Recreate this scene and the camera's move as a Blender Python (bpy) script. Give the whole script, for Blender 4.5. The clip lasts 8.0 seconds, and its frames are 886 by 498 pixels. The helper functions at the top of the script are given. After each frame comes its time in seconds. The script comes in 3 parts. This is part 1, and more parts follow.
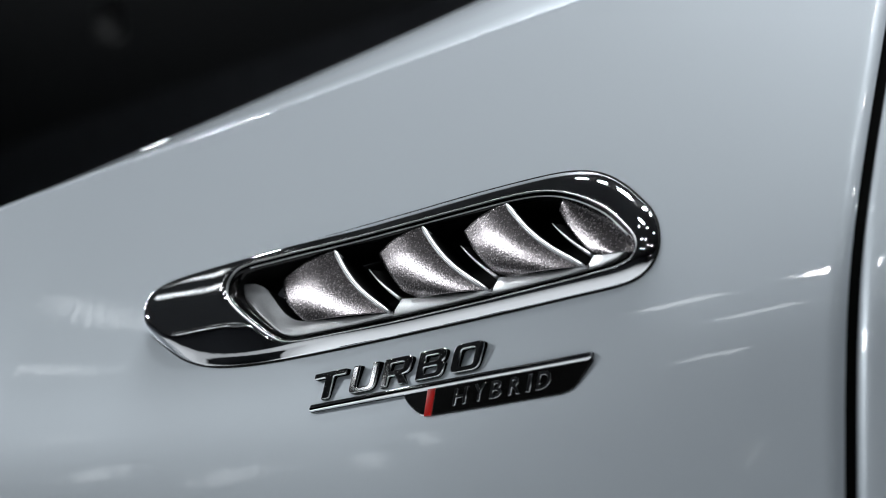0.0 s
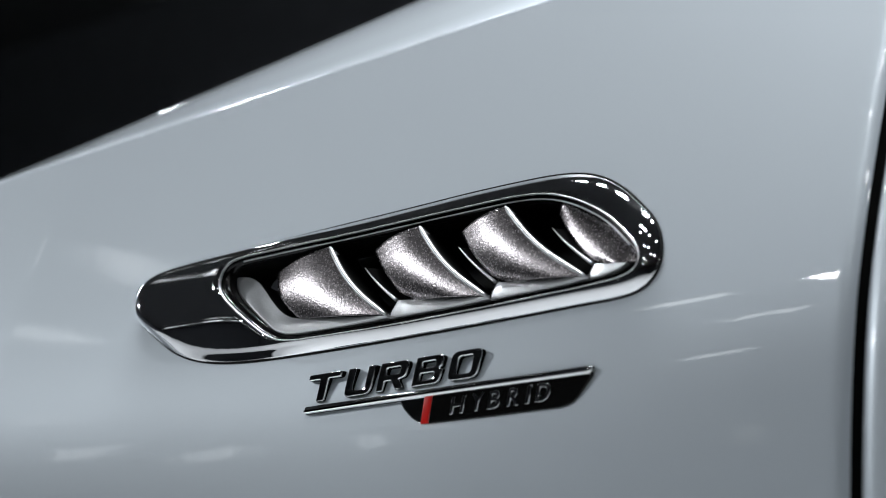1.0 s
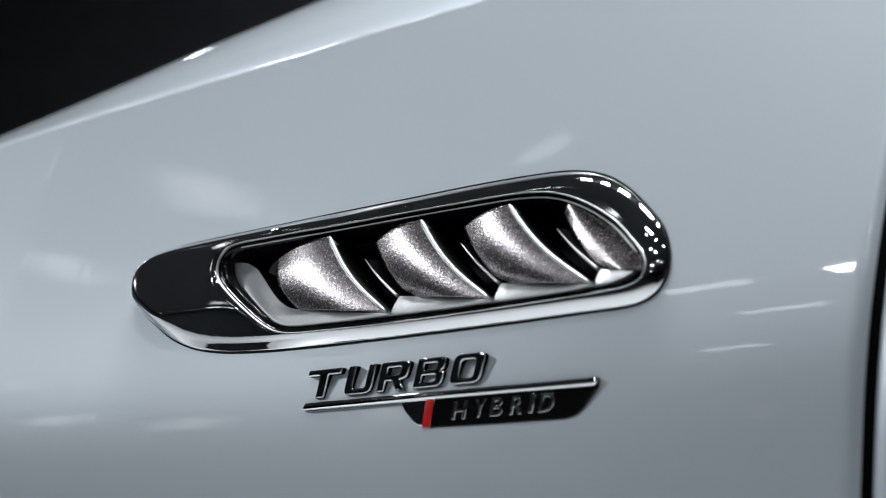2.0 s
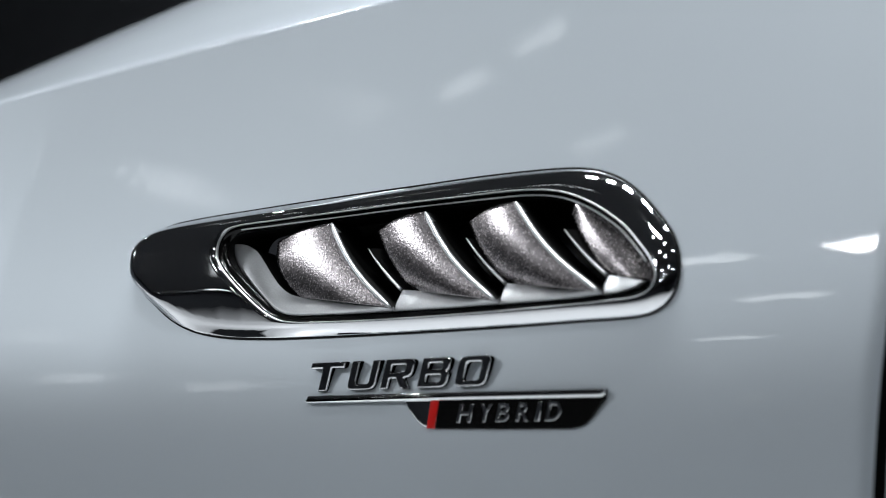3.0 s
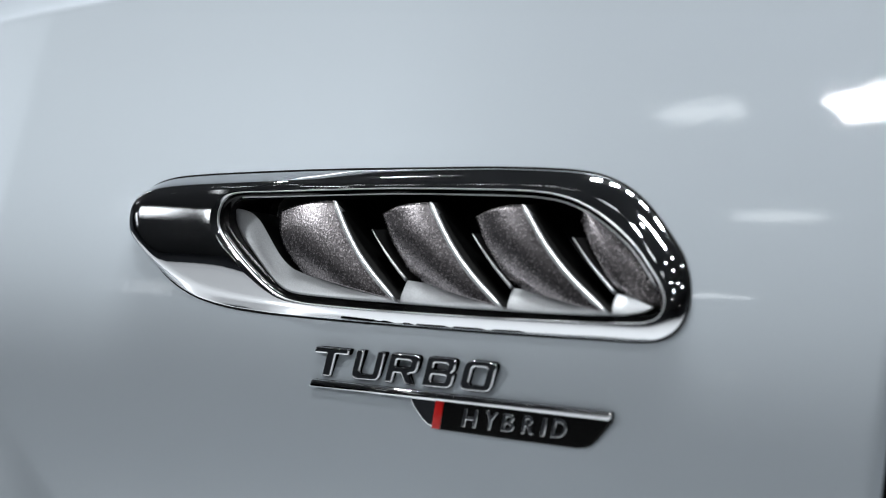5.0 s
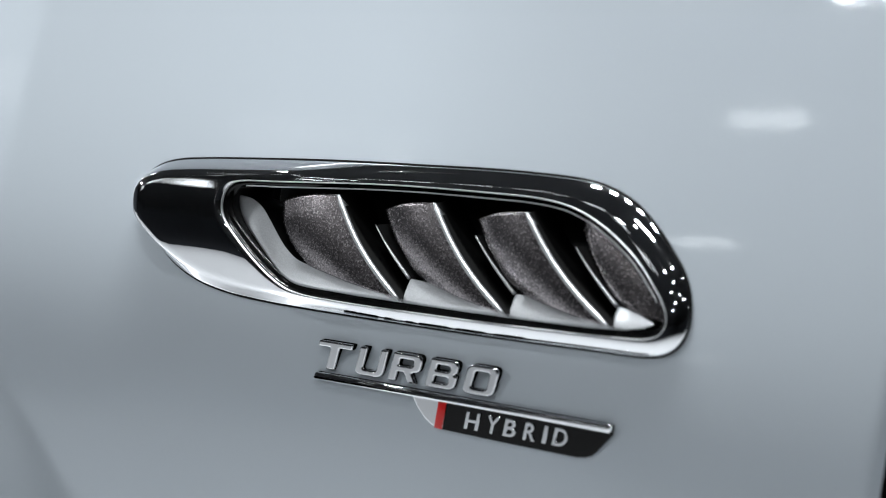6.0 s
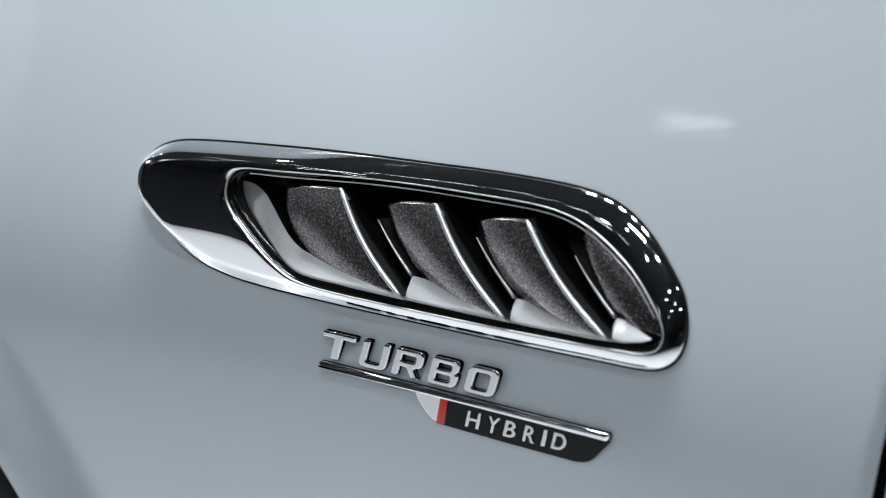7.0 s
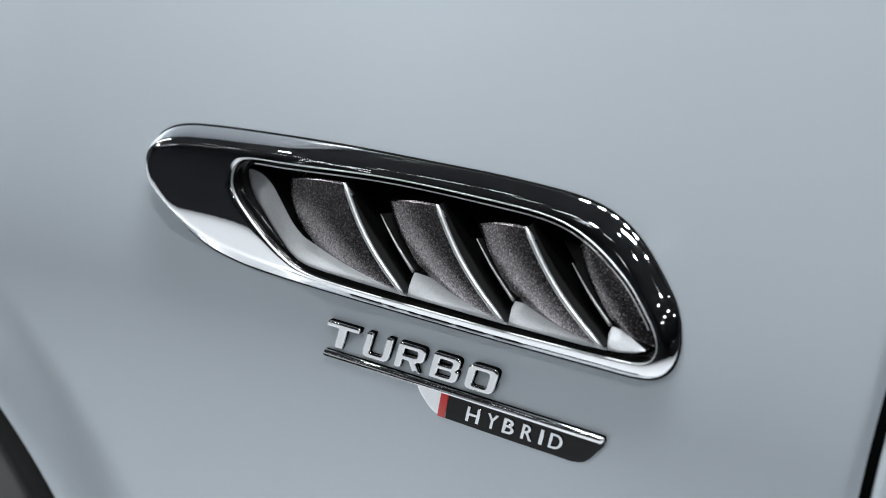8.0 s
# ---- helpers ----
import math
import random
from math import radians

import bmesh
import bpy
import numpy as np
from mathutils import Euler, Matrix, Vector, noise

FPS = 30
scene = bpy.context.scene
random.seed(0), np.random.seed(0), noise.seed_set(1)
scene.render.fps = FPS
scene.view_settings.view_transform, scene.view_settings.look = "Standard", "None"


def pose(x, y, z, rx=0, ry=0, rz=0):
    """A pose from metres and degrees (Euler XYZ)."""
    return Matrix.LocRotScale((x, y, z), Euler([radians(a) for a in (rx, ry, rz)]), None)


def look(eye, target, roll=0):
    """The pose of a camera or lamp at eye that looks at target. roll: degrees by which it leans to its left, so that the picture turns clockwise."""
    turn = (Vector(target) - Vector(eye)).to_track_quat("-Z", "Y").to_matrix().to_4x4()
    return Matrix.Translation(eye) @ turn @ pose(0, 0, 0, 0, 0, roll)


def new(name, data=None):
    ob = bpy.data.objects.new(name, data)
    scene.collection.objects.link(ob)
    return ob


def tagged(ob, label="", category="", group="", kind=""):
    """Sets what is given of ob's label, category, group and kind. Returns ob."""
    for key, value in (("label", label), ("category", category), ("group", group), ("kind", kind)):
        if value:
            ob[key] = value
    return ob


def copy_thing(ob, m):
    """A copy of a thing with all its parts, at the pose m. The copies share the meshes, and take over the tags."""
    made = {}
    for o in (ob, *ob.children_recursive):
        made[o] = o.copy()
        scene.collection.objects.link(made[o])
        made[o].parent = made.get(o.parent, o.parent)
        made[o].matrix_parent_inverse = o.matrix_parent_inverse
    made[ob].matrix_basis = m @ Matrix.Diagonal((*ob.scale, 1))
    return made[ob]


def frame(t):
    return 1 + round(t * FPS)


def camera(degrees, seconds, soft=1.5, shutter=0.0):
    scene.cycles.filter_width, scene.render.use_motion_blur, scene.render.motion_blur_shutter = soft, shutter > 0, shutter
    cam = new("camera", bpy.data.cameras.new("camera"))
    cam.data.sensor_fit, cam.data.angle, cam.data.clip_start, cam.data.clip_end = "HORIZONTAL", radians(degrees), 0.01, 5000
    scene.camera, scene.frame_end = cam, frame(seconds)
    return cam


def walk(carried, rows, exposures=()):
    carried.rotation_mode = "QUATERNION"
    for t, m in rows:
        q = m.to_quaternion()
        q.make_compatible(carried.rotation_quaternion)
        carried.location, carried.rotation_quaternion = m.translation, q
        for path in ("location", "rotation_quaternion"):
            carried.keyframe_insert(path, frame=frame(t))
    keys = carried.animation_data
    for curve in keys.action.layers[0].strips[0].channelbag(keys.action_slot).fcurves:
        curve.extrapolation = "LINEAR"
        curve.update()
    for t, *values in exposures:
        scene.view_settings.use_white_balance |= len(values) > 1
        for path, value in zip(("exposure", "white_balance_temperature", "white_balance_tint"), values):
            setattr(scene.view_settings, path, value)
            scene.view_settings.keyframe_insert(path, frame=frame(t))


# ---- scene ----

# ---------------------------------------------------------------- camera
cam = camera(26, 8.0, soft=0.95)
cam.data.dof.use_dof = True
cam.data.dof.focus_distance = 0.945
cam.data.dof.aperture_fstop = 7.0
# a steady rise beside the front fender, seen from behind the wheel; laid out square to the badge
PATH = [
    (0, (0.5452, -0.7014, 0.4742), (0.0015, -0.0011, 0.7551), -0.74),
    (0.5, (0.5444, -0.6984, 0.4978), (-0.0033, 0.0064, 0.7589), -0.67),
    (1, (0.5396, -0.6995, 0.5235), (-0.0082, 0.0134, 0.7612), -0.57),
    (1.5, (0.5381, -0.6963, 0.5537), (-0.0150, 0.0216, 0.7627), -0.47),
    (3, (0.5270, -0.6957, 0.6620), (-0.0327, 0.0404, 0.7607), -0.46),
    (3.5, (0.5238, -0.6958, 0.6954), (-0.0367, 0.0437, 0.7578), -0.24),
    (4, (0.5196, -0.6957, 0.7334), (-0.0395, 0.0472, 0.7550), -0.23),
    (4.5, (0.5173, -0.6938, 0.7749), (-0.0415, 0.0493, 0.7528), -0.22),
    (6, (0.5096, -0.6958, 0.8927), (-0.0384, 0.0417, 0.7488), 0.29),
    (6.5, (0.5059, -0.6936, 0.9421), (-0.0355, 0.0372, 0.7480), 0.17),
    (7, (0.5052, -0.6926, 0.9882), (-0.0300, 0.0293, 0.7487), 0.20),
    (7.5, (0.5033, -0.6936, 1.0338), (-0.0227, 0.0193, 0.7511), 0.34),
    (8, (0.5053, -0.6879, 1.0757), (-0.0172, 0.0111, 0.7545), 0.25),
]
# the flank round the badge leans back by this much
LEAN = pose(0, 0, 0.69) @ pose(0, 0, 0, -5) @ pose(0, 0, -0.69)
walk(cam, [(t, LEAN @ look(eye, aim, roll)) for t, eye, aim, roll in PATH], exposures=[(0, 0.04), (4, 0.2), (8, 0.37)])

# ---------------------------------------------------------------- light
world = bpy.data.worlds.new("hall_dark")
scene.world = world
world.use_nodes = True
world.node_tree.nodes["Background"].inputs["Color"].default_value = (0.02, 0.022, 0.025, 1)
world.node_tree.nodes["Background"].inputs["Strength"].default_value = 0.3
LIGHT_COLOR = (0.93, 0.97, 1.0)
CEILING_Z = 4.6
SPOT_POWER = 3.5
# ceiling spotlights: x, y; the last five are added only to light the far walls
SPOTS = [(0.3, -2.3), (1.5, -2.0), (2.8, -2.4), (4.1, -2.1), (0.9, -3.6), (2.3, -3.9), (1.7, -5.4), (-0.3, -1.6), (1.2, -0.9), (2.4, -0.6),
         (-9.4, 4.5), (-7.5, 6.8), (10.4, -7.0), (10.4, -3.0), (10.4, 1.0)]
# a close cluster of stronger spotlights, added out of view to brighten the slats: x, y
CLUSTER = [(-6.8, -3.45), (-7.2, -3.75), (-6.7, -3.9), (-7.3, -3.3)]
CLUSTER_POWER = 82
# hung light panels: length, width, watts, place
PANELS = [(0.28, 0.28, 48, pose(-1.5 + 0.6 * k, 0.75, 4.4)) for k in range(5)] + [(0.7, 0.14, 34, pose(0.3, -0.8, 4.4)), (0.14, 0.10, 10, pose(-3.0, 0.55, 4.4)), *[(0.12, 0.12, 6, pose(-5.0 - 0.5 * k, 0.6, 4.4)) for k in range(9)], (0.24, 0.13, 7, pose(-2.1, -3.46, 4.4, 0, 0, 15))]
# slim dim bars under the ceiling: length, width, watts, place
BARS = [(0.36, 0.10, 0.55, pose(-2.8, -4.4, 4.5, 0, 0, 10)), (0.36, 0.10, 0.55, pose(-2.8, -3.6, 4.5, 0, 0, 8)), (0.36, 0.10, 0.55, pose(-3.6, -5.7, 4.5, 0, 0, 12)),
        (0.36, 0.10, 0.45, pose(-2.2, -4.6, 4.5, 0, 0, 0)), (0.5, 0.06, 0.10, pose(-4.8, -5.0, 4.5, 0, 0, 61)), (0.9, 0.08, 0.65, pose(-6.9, -7.6, 4.5, 0, 0, 57)),
        (0.8, 0.08, 0.6, pose(-6.1, -7.0, 4.5, 0, 0, 60)), (1.0, 0.10, 0.3, pose(-5.4, -9.7, 4.5, 0, 0, 60)),
        (0.22, 0.03, 0.08, pose(-3.45, -2.25, 4.5, 0, 0, 48)), (0.22, 0.03, 0.08, pose(-3.7, -2.85, 4.5, 0, 0, 48)), (0.22, 0.03, 0.08, pose(-3.1, -2.15, 4.5, 0, 0, 20)),
        (0.22, 0.03, 0.08, pose(-2.75, -2.0, 4.5, 0, 0, 20)), (0.22, 0.03, 0.06, pose(-2.75, -2.5, 4.5, 0, 0, 20)), (0.22, 0.03, 0.06, pose(-3.5, -1.7, 4.5, 0, 0, 48))]
# glow of an unseen wall, added to brighten the chrome and the fender's front
WALL_GLOW = 2.2


# ---------------------------------------------------------------- materials
def material(name, color, rough=0.5, metal=0.0, coat=0.0, coat_rough=0.03, grain=0.0, grain_scale=400.0, bump=0.0,
             bump_scale=800.0, stain=0.0, stain_scale=6.0, rough_var=0.0, spec=0.5):
    m = bpy.data.materials.new(name)
    m.use_nodes = True
    n, l = m.node_tree.nodes, m.node_tree.links
    p = n["Principled BSDF"]
    p.inputs["Roughness"].default_value = rough
    p.inputs["Metallic"].default_value = metal
    p.inputs["Specular IOR Level"].default_value = spec
    p.inputs["Coat Weight"].default_value = coat
    p.inputs["Coat Roughness"].default_value = coat_rough
    co = n.new("ShaderNodeTexCoord")
    fine = n.new("ShaderNodeTexNoise")
    fine.inputs["Scale"].default_value = grain_scale
    fine.inputs["Detail"].default_value = 3
    wide = n.new("ShaderNodeTexNoise")
    wide.inputs["Scale"].default_value = stain_scale
    l.new(co.outputs["Object"], fine.inputs["Vector"])
    l.new(co.outputs["Object"], wide.inputs["Vector"])
    a = n.new("ShaderNodeMath")
    a.operation = "MULTIPLY_ADD"
    a.inputs[1].default_value = 2 * grain
    a.inputs[2].default_value = 1 - grain
    l.new(fine.outputs["Fac"], a.inputs[0])
    b = n.new("ShaderNodeMath")
    b.operation = "MULTIPLY_ADD"
    b.inputs[1].default_value = 2 * stain
    b.inputs[2].default_value = 1 - stain
    l.new(wide.outputs["Fac"], b.inputs[0])
    c = n.new("ShaderNodeMath")
    c.operation = "MULTIPLY"
    l.new(a.outputs[0], c.inputs[0])
    l.new(b.outputs[0], c.inputs[1])
    v = n.new("ShaderNodeVectorMath")
    v.operation = "SCALE"
    v.inputs[0].default_value = color
    l.new(c.outputs[0], v.inputs["Scale"])
    l.new(v.outputs[0], p.inputs["Base Color"])
    if rough_var:
        r = n.new("ShaderNodeMath")
        r.operation = "MULTIPLY_ADD"
        r.inputs[1].default_value = 2 * rough_var
        r.inputs[2].default_value = rough - rough_var
        l.new(fine.outputs["Fac"], r.inputs[0])
        l.new(r.outputs[0], p.inputs["Roughness"])
    if bump:
        t = n.new("ShaderNodeTexNoise")
        t.inputs["Scale"].default_value = bump_scale
        t.inputs["Detail"].default_value = 2
        l.new(co.outputs["Object"], t.inputs["Vector"])
        k = n.new("ShaderNodeBump")
        k.inputs["Strength"].default_value = bump
        k.inputs["Distance"].default_value = 0.0005
        l.new(t.outputs["Fac"], k.inputs["Height"])
        l.new(k.outputs[0], p.inputs["Normal"])
    return m


PAINT = material("grey_car_paint", (0.52, 0.57, 0.615), 0.41, 0.42, 1.0, 0.03, grain=0.03, grain_scale=2500, stain=0.02)


def orange_peel(m, scale, height):
    """Faint waviness of the clear coat alone."""
    n, l = m.node_tree.nodes, m.node_tree.links
    co = n.new("ShaderNodeTexCoord")
    wave = n.new("ShaderNodeTexNoise")
    wave.inputs["Scale"].default_value = scale
    wave.inputs["Detail"].default_value = 3
    k = n.new("ShaderNodeBump")
    k.inputs["Strength"].default_value = 1.0
    k.inputs["Distance"].default_value = height
    l.new(co.outputs["Object"], wave.inputs["Vector"])
    l.new(wave.outputs["Fac"], k.inputs["Height"])
    l.new(k.outputs[0], n["Principled BSDF"].inputs["Coat Normal"])


orange_peel(PAINT, 110, 0.00003)
CHROME = material("bright_chrome", (0.80, 0.81, 0.83), 0.035, 1.0, stain=0.02)
SATIN = material("satin_silver", (0.245, 0.227, 0.234), 0.26, 1.0, grain=1.8, grain_scale=1100, bump=0.17, bump_scale=1100, rough_var=0.06)
LIP = material("pale_satin_silver", (0.44, 0.452, 0.465), 0.45, 0.7, grain=0.25, grain_scale=1500, bump=0.15, bump_scale=1500)
EDGE = material("pale_fin_edge", (0.50, 0.51, 0.52), 0.36, 0.8, grain=0.10, grain_scale=1500)
GLOSS_BLACK = material("gloss_black_plastic", (0.004, 0.004, 0.004), 0.12, 0.0, grain=0.1, spec=0.25)
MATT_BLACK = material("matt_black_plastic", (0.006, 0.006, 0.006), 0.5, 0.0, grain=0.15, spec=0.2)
DARK = material("dark_plastic", (0.004, 0.004, 0.004), 0.7, 0.0, grain=0.15, spec=0.03)
RUBBER = material("black_rubber", (0.008, 0.008, 0.008), 0.7, 0.0, grain=0.2, spec=0.08)
RED = material("red_enamel", (0.55, 0.006, 0.004), 0.3, 0.0, 0.6, grain=0.04)
CARPET = material("black_carpet", (0.006, 0.006, 0.007), 0.9, 0.0, grain=0.4, grain_scale=300, bump=0.4, bump_scale=300, stain=0.2, spec=0.02)
PLATFORM = material("white_lacquer_floor", (0.60, 0.61, 0.62), 0.25, 0.0, grain=0.03, stain=0.10, stain_scale=1.5)
WALL = material("dark_hall_wall", (0.055, 0.058, 0.065), 0.8, grain=0.2, stain=0.2, spec=0.05)
CEILING = material("black_ceiling", (0.035, 0.036, 0.038), 0.85, grain=0.2, spec=0.05)
CORE = material("black_inner_body", (0.0018, 0.0018, 0.0018), 0.7, grain=0.2, spec=0.02)
HOUSING = material("lamp_housing", (0.03, 0.03, 0.03), 0.4, grain=0.1)


def glow_surface(name, strength):
    """A white glow, a little uneven along its length, for the added wall."""
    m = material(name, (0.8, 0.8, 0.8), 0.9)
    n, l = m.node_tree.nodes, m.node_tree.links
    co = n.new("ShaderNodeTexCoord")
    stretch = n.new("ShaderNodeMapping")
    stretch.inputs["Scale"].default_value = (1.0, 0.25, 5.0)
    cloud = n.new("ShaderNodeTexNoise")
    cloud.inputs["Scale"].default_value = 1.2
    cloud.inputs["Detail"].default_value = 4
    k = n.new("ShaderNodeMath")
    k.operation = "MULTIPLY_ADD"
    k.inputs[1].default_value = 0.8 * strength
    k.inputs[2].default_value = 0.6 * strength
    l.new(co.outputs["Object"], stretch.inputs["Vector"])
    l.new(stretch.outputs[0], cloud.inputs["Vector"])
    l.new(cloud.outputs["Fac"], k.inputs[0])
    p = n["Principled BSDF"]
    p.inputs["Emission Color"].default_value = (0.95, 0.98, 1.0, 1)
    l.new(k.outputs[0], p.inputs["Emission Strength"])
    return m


ADDED_GLOW = glow_surface("added_white_glow", WALL_GLOW)


# ---------------------------------------------------------------- mesh helpers
def part(name, bm, mat, parent=None, label="", smooth=True):
    me = bpy.data.meshes.new(name)
    bm.to_mesh(me)
    bm.free()
    me.materials.append(mat)
    if smooth:
        for f in me.polygons:
            f.use_smooth = True
    ob = new(name, me)
    if parent is not None:
        ob.parent = parent
    if label:
        ob["label"] = label
    return ob


def flat_front(ob):
    """Keeps the front of a plate or letter dead flat beside its rounded edges."""
    for f in ob.data.polygons:
        if f.normal.y < -0.97:
            f.use_smooth = False
    return ob


def dark_sides(ob, mat):
    """Colours the upright sides of a raised plate or letter black, so they mirror no bright lamps or paint."""
    ob.data.materials.append(mat)
    for f in ob.data.polygons:
        if abs(f.normal.y) < 0.10:
            f.material_index = 1
    return ob


def sheet(rows, closed_u=False, closed_v=False):
    """A bmesh from rows of points."""
    bm = bmesh.new()
    vs = [[bm.verts.new(p) for p in row] for row in rows]
    n, m = len(vs), len(vs[0])
    for i in range(n if closed_v else n - 1):
        for j in range(m if closed_u else m - 1):
            a, b, c, d = vs[i][j], vs[i][(j + 1) % m], vs[(i + 1) % n][(j + 1) % m], vs[(i + 1) % n][j]
            bm.faces.new((a, b, c, d))
    return bm


def spline(points, count, closed=True):
    """Evenly spaced points on a smooth curve through the control points."""
    pts = [Vector(p) for p in points]
    n = len(pts)
    fine = []
    for i in range(n if closed else n - 1):
        if closed:
            p0, p1, p2, p3 = pts[i - 1], pts[i], pts[(i + 1) % n], pts[(i + 2) % n]
        else:
            p0, p1, p2, p3 = pts[max(i - 1, 0)], pts[i], pts[i + 1], pts[min(i + 2, n - 1)]
        # centripetal knots keep the curve free of loops
        t1 = max((p1 - p0).length, 1e-6) ** 0.5
        t2 = t1 + max((p2 - p1).length, 1e-6) ** 0.5
        t3 = t2 + max((p3 - p2).length, 1e-6) ** 0.5
        for k in range(24):
            t = t1 + (t2 - t1) * k / 24
            a1 = p0.lerp(p1, t / t1)
            a2 = p1.lerp(p2, (t - t1) / (t2 - t1))
            a3 = p2.lerp(p3, (t - t2) / (t3 - t2))
            b1 = a1.lerp(a2, t / t2)
            b2 = a2.lerp(a3, (t - t1) / (t3 - t1))
            fine.append(b1.lerp(b2, (t - t1) / (t2 - t1)))
    fine.append(fine[0].copy() if closed else pts[-1])
    run = [0.0]
    for a, b in zip(fine, fine[1:]):
        run.append(run[-1] + (b - a).length)
    out, j = [], 0
    for i in range(count):
        s = run[-1] * i / (count if closed else count - 1)
        while j < len(fine) - 2 and run[j + 1] < s:
            j += 1
        f = (s - run[j]) / max(run[j + 1] - run[j], 1e-9)
        out.append(fine[j].lerp(fine[j + 1], min(f, 1)))
    return out


def tube(points, radius, closed=False, sides=10, flat=1.0):
    """A rod along points given in x, y, z; flat squeezes it across y."""
    n = len(points)
    rows = []
    for i, p in enumerate(points):
        a = points[(i - 1) % n] if closed or i else points[0]
        b = points[(i + 1) % n] if closed or i < n - 1 else points[-1]
        t = (Vector(b) - Vector(a)).normalized()
        side = Vector((0, 1, 0)).cross(t).normalized()
        out = t.cross(side).normalized()
        rows.append([Vector(p) + radius * (math.cos(w) * side + flat * math.sin(w) * out)
                     for w in (2 * math.pi * k / sides for k in range(sides))])
    bm = sheet(rows, closed_u=True, closed_v=closed)
    if not closed:
        bm.verts.ensure_lookup_table()
        for i in (0, n - 1):
            bm.faces.new([bm.verts[i * sides + k] for k in range(sides)])
    bmesh.ops.recalc_face_normals(bm, faces=bm.faces)
    return bm


def block(x0, x1, y0, y1, z0, z1, bevel=0.0, segments=2):
    bm = bmesh.new()
    bmesh.ops.create_cube(bm, size=1)
    for v in bm.verts:
        v.co = Vector((x0 + (v.co.x + 0.5) * (x1 - x0), y0 + (v.co.y + 0.5) * (y1 - y0), z0 + (v.co.z + 0.5) * (z1 - z0)))
    if bevel:
        bmesh.ops.bevel(bm, geom=bm.edges[:], offset=bevel, segments=segments, affect="EDGES", profile=0.5)
    return bm


def rounded(points, turn=4):
    """A closed outline from (x, z, corner radius)."""
    out = []
    n = len(points)
    for i, (x, z, r) in enumerate(points):
        p, a, b = Vector((x, z)), Vector(points[i - 1][:2]), Vector(points[(i + 1) % n][:2])
        if r <= 0:
            out.append((x, z))
            continue
        u, v = (a - p).normalized() * r, (b - p).normalized() * r
        for k in range(turn + 1):
            f = k / turn
            q = (p + u) * (1 - f) ** 2 + p * 2 * f * (1 - f) + (p + v) * f * f
            out.append((q.x, q.y))
    return out


def prism(outline, y_of, thick, bevel=0.0008, segments=3):
    """A plate with the given x, z outline on the surface y_of(x, z), standing out by thick, with rounded front edges."""
    pts = [Vector((p[0], p[1])) for p in outline]
    n = len(pts)
    area = sum(pts[i].x * pts[(i + 1) % n].y - pts[(i + 1) % n].x * pts[i].y for i in range(n))
    if area < 0:
        pts.reverse()
    inward = []
    for i in range(n):
        a, b, c = pts[i - 1], pts[i], pts[(i + 1) % n]
        n1 = Vector((-(b - a).y, (b - a).x)).normalized()
        n2 = Vector((-(c - b).y, (c - b).x)).normalized()
        k = n1 + n2
        inward.append(k / max(k.length_squared / 2, 0.5))
    bm = bmesh.new()
    rings = []
    for d, h in [(0, 0)] + [(bevel * (1 - math.cos(w)), thick - bevel + bevel * math.sin(w))
                            for w in (math.pi / 2 * k / segments for k in range(segments + 1))]:
        ring = []
        for p, q in zip(pts, inward):
            x, z = p + q * d
            ring.append(bm.verts.new((x, y_of(x, z) - h, z)))
        rings.append(ring)
    for r, s in zip(rings, rings[1:]):
        for i in range(n):
            bm.faces.new((r[i], r[(i + 1) % n], s[(i + 1) % n], s[i]))
    bm.faces.new(rings[-1])
    bm.faces.new(rings[0][::-1])
    bmesh.ops.recalc_face_normals(bm, faces=bm.faces)
    return bm


# ---------------------------------------------------------------- hall
tagged(part("floor", block(-12, 12, -12, 9, -0.2, -0.03), CARPET, smooth=False), "black carpeted floor of a dark show hall", "floor", kind="structure")
tagged(part("floor_stand", block(-11.9, 6.0, -11.9, 7.0, -0.026, 0.0, 0.004), PLATFORM, smooth=False), "white lacquered show stand under the car", "floor", kind="structure")
tagged(part("ceiling", block(-12, 12, -12, 9, CEILING_Z + 0.6, CEILING_Z + 0.8), CEILING, smooth=False), "black ceiling of the show hall", "ceiling", kind="structure")
for wname, dims in (("wall_south", (-12, 12, -12.2, -12.004)), ("wall_north", (-12, 12, 9.004, 9.2)),
                    ("wall_west", (-12.2, -12.004, -12, 9)), ("wall_east", (12.004, 12.2, -12, 9))):
    tagged(part(wname, block(*dims, -0.2, CEILING_Z + 0.8), WALL, smooth=False), "dark wall of the show hall", "wall", kind="structure")


def turned(profile, sides=32):
    """A bmesh turned round the z axis from (radius, height) pairs."""
    return sheet([[(q * math.cos(w), q * math.sin(w), z) for w in (2 * math.pi * k / sides for k in range(sides))] for q, z in profile], closed_u=True)


def ceiling_lamp():
    root = new("ceiling_lamp")
    part("housing", turned(((0.01, 0.20), (0.075, 0.20), (0.085, 0.18), (0.090, 0.0), (0.084, -0.002), (0.080, 0.04))), HOUSING, root)
    part("stem", tube([(0, 0, 0.19), (0, 0, 0.61)], 0.015), HOUSING, root)
    return root


